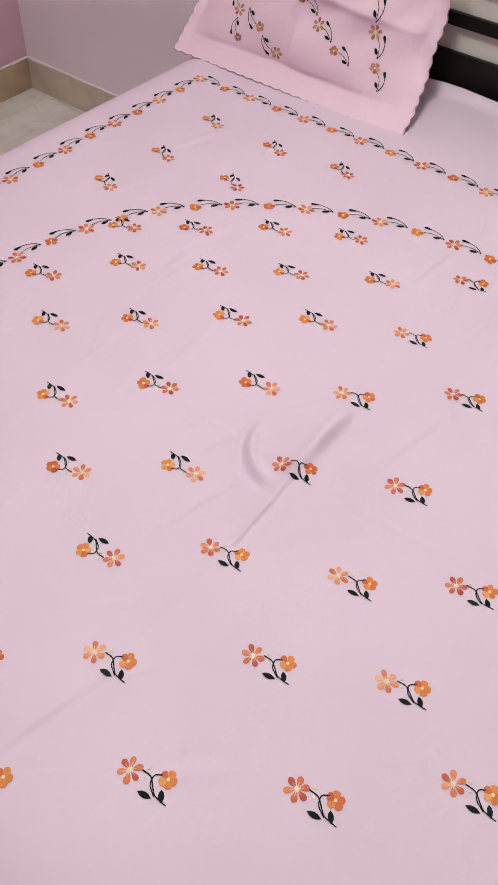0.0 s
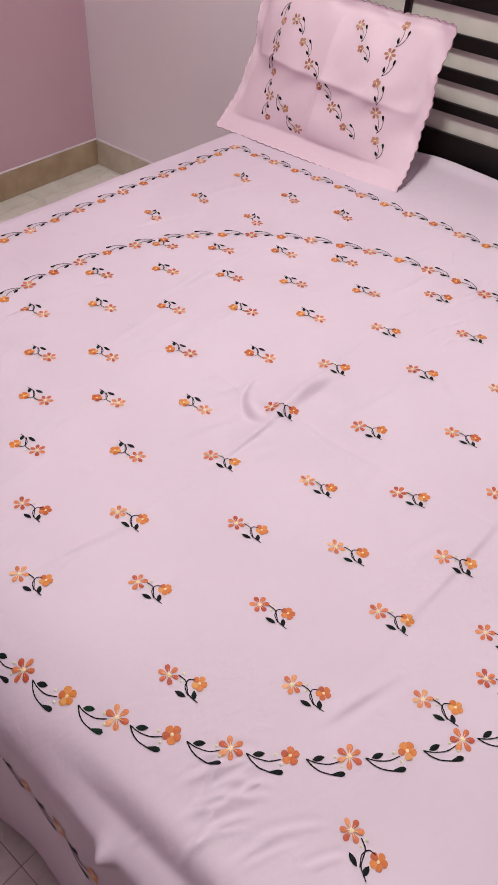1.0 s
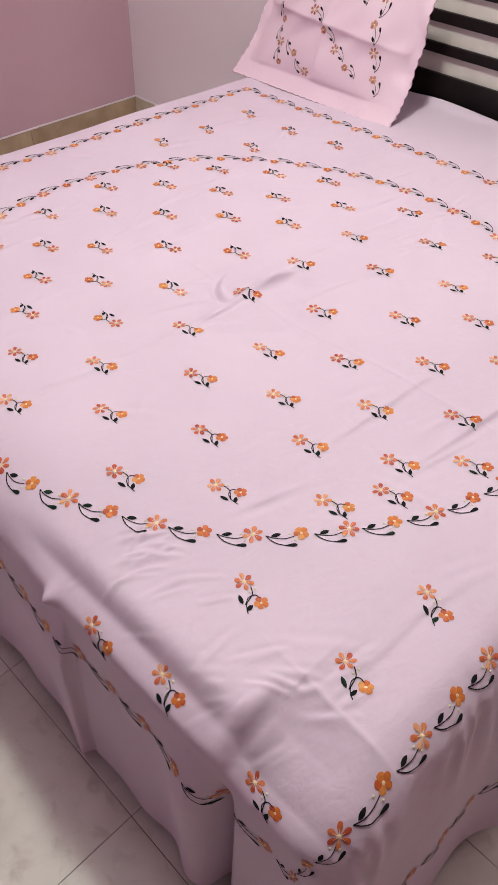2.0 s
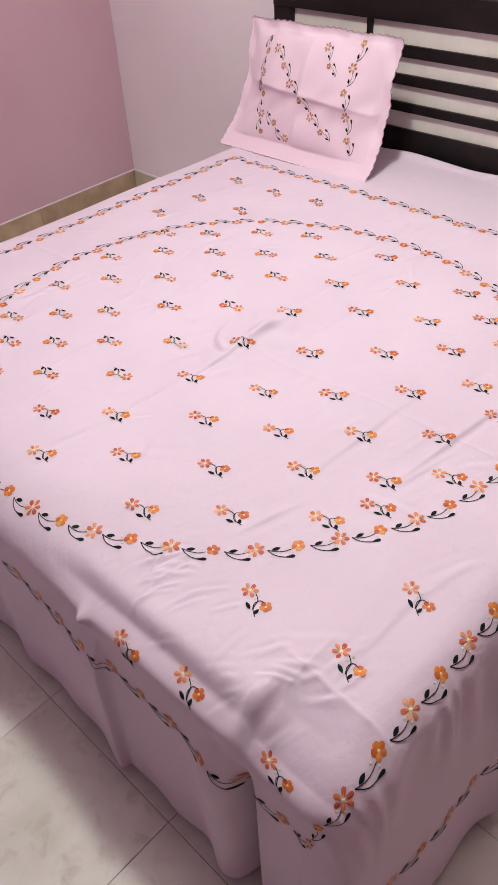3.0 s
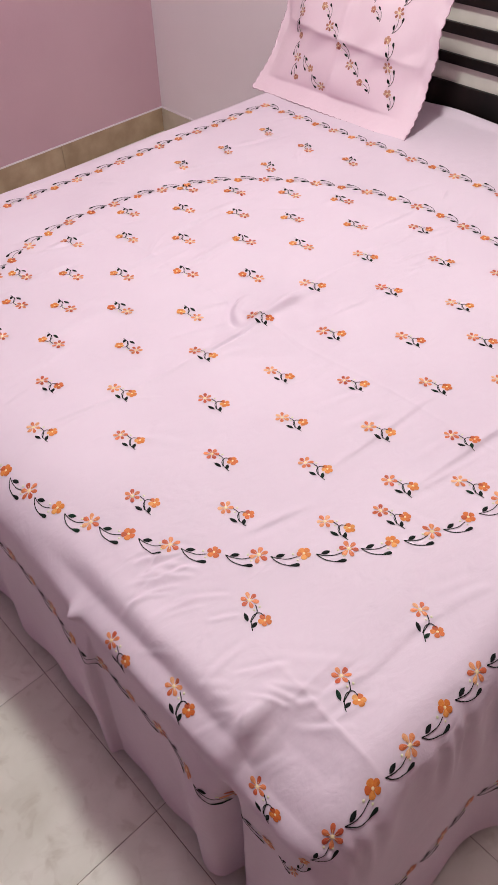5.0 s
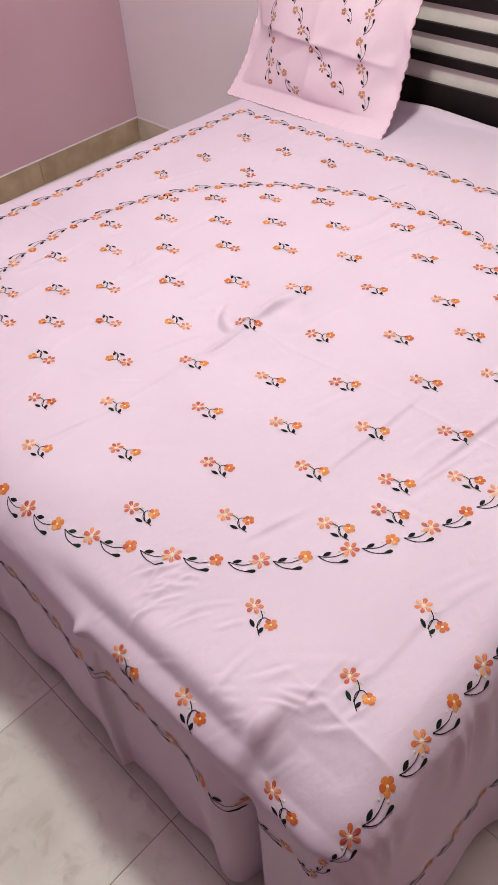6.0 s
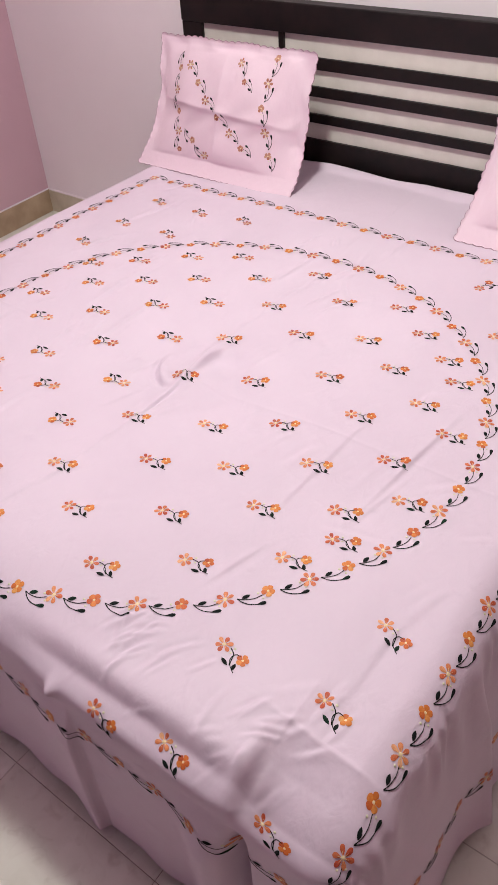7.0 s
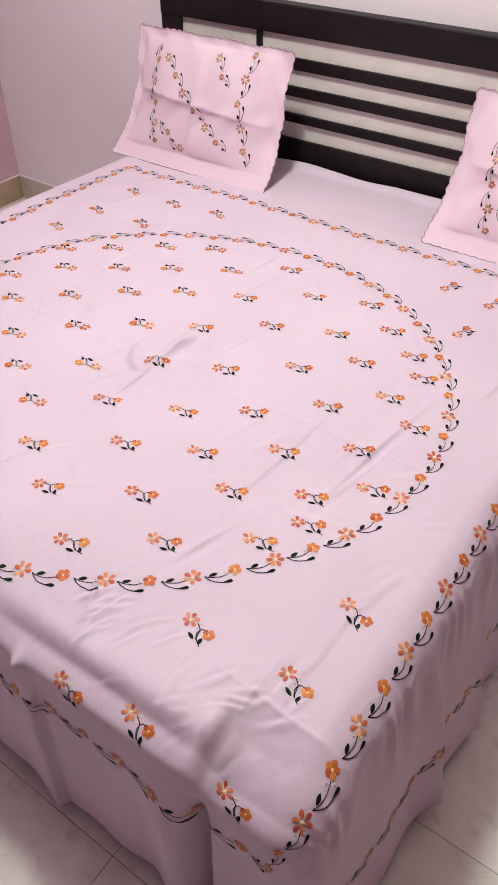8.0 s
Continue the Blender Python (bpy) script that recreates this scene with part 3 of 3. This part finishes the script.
def vine(name, steps, surf, parent, rnd, size=1.0, closed=True, label=""):
    """A vine along flat points: a flower, then a forking stem with a leaf, a bud and two pale dots, over and over."""
    n = len(steps)
    stems, todo = Stitches(), []
    for i in range(n if closed else n - 1):
        p, q = np.array(steps[i]), np.array(steps[(i + 1) % n])
        gap = np.linalg.norm(q - p)
        put = placer(p[0], p[1], math.atan2(q[1] - p[1], q[0] - p[0]), gap / 75.0)
        s = Stitches()
        s.line([(20, -4), (32, -9), (49, -11), (64, -6)], 0.75, 0.65, 0.0007)
        s.line([(20, -4), (27, -13), (37, -20), (53, -24)], 0.9, 0.75, 0.0007)
        dot(s, (57, -1), 2.2, 1)
        dot(s, (64, -13), 2.0, 1)
        k = len(stems.p)
        stems.p += [tuple(v) for v in put(np.array(s.p))]
        stems.h += s.h
        stems.f += [tuple(a + k for a in f) for f in s.f]
        stems.m += s.m
        todo.append((i, put))
    stem = stems.lay(name, [STEM, BEAD], surf, lambda p: p, parent, label)
    for i, put in todo:
        if closed or i > 0 or size >= 1:
            one_flower(i, put, surf, stem, rnd)
        leaf((28, -5), (44, -1), 3.8).lay("leaf", [LEAF], surf, put, stem)
        leaf((49, -23.5), (68, -22), 3.5, True).lay("bud", [LEAF], surf, put, stem)
    if not closed:
        p, q = np.array(steps[-1]), np.array(steps[-2])
        put = placer(p[0], p[1], math.atan2(p[1] - q[1], p[0] - q[0]), np.linalg.norm(p - q) / 75.0)
        one_flower(n - 1, put, surf, stem, rnd)
    return stem


def one_flower(i, put, surf, stem, rnd):
    big = i % 2 == 0
    f = flower((0, 0), 17.0 if big else 12.5, 6 if big else 5, rnd.uniform(0, 1), rnd)
    f.h = [h * 0.001 if h > 0.001 else h for h in f.h]
    f.lay("flower" if big else "small_flower", [PETAL_CASE if surf is cushion else PETAL if big else PETAL_SMALL, CORE], surf, put, stem)


rnd = random.Random(4)
ring = []
for k in np.arange(56) * 2 * math.pi / 56 + radians(-6.9):
    pull = 1 - 0.016 * math.sin(2 * k) ** 2 * (math.cos(k) > 0 > math.sin(k))
    ring.append((0.004 + 0.664 * pull * math.cos(k), 0.640 * pull * math.sin(k)))
vine("round_vine", ring, cloth, bedsheet, rnd)
BL, BR, BF, BH = -0.853, 0.818, -0.812, 0.842
square = [(BR, y) for y in np.linspace(BF, BH, 23)[:-1]] + [(x, BH) for x in np.linspace(BR, BL, 23)[:-1]]
square += [(BL, y) for y in np.linspace(BH, BF, 23)[:-1]] + [(x, BF) for x in np.linspace(BL, BR, 23)[:-1]]
vine("border_vine", square, cloth, bedsheet, rnd)
vine("hem_vine", [(1.16, y) for y in np.arange(-0.60, 1.05, 0.075)], cloth, bedsheet, rnd, closed=False)



def column(*places):
    """One column of sprigs down the bed: places in millimetres from the middle of the cloth."""
    for px, py in places:
        turned = px < -60 and (px, py) != (-131, -462)
        sprig(0.001 * px, 0.001 * py, rnd.uniform(-0.05, 0.05) + (math.pi if turned else 0), cloth, bedsheet, rnd)


column((-588, 76), (-574, 270), (-567, -117), (-529, -289))
column((-467, 350), (-493, 190), (-486, -4), (-444, -201), (-435, -359))
column((-354, 450), (-373, 275), (-379, 94), (-360, -113), (-347, -287), (-365, -450))
column((-230, 526), (-256, 361), (-264, 196), (-260, 1), (-250, -199), (-251, -378), (-245, -540))
column((-118, 452), (-147, 282), (-139, 103), (-128, -97), (-120, -272), (-131, -462))
column((14, 552), (0, 353), (-4, 171), (2, -4), (8, -175), (-8, -373), (-24, -546))
column((144, 464), (134, 278), (149, 68), (161, -103), (140, -261), (114, -445))
column((287, 512), (283, 342), (286, 162), (290, -23), (281, -189), (264, -353), (248, -517))
column((388, 433), (392, 268), (412, 80), (415, -95), (395, -246), (373, -416))
column((479, 365), (505, 189), (535, -5), (526, -172), (512, -321))
column((535, 298), (595, 126), (611, -87), (560, -237))
# six sprigs in each corner outside the ring
for q, (sx, sy) in enumerate(((1, -1), (1, 1), (-1, 1), (-1, -1))):
    for x, y in ((0.70, 0.70), (0.69, 0.518), (0.70, 0.355), (0.525, 0.695), (0.512, 0.525), (0.365, 0.715)):
        x = x + (0.05 if x < 0.4 else 0.02) * (sx > 0)
        sprig(sx * x, sy * y, radians(-36 + 90 * q) + rnd.uniform(-0.06, 0.06), cloth, bedsheet, rnd)


def along(points, gap):
    """Even steps along a line through points."""
    pts = np.array(points, float)
    d = np.concatenate([[0], np.cumsum(np.linalg.norm(np.diff(pts, axis=0), axis=1))])
    n = max(2, round(d[-1] / gap) + 1)
    t = np.linspace(0, d[-1], n)
    return list(zip(np.interp(t, d, pts[:, 0]), np.interp(t, d, pts[:, 1])))


CASE_VINES = (
    ((0.178, 0.93), (0.162, 0.78), (0.181, 0.43), (0.232, 0.093)),
    ((0.735, 0.13), (0.616, 0.247), (0.414, 0.514), (0.238, 0.796)),
    ((0.835, 0.02), (0.811, 0.176), (0.746, 0.542), (0.77, 0.933)),
    ((0.229, 0.33), (0.312, 0.219), (0.413, 0.086)),
    ((0.695, 0.63), (0.618, 0.735), (0.568, 0.866)),
)
for case in (pillow_a, pillow_b):
    for line in CASE_VINES:
        vine("case_vine", along([((a - 0.485) * PW, -0.012 + 0.397 * b) for a, b in line], 0.072), cushion, case, rnd, 0.9, False)

# ---- floor tiles ----
TX, TY, TS = 0.067, -0.737, 0.399
i0, i1 = math.floor((X0 - TX) / TS), math.ceil((X1 - TX) / TS)
j0, j1 = math.floor((Y0 - TY) / TS), math.ceil((Y1 - TY) / TS)
bm = box(0.0006, TS - 0.0006, 0.0006, TS - 0.0006, -0.012, 0.0, 0.0006)
tile_me = bpy.data.meshes.new("tile")
bm.to_mesh(tile_me)
bm.free()
tile_me.materials.append(TILE)
for i in range(i0, i1):
    for j in range(j0, j1):
        piece("tile", tile_me, floor, m=pose(TX + i * TS, TY + j * TS, 0))
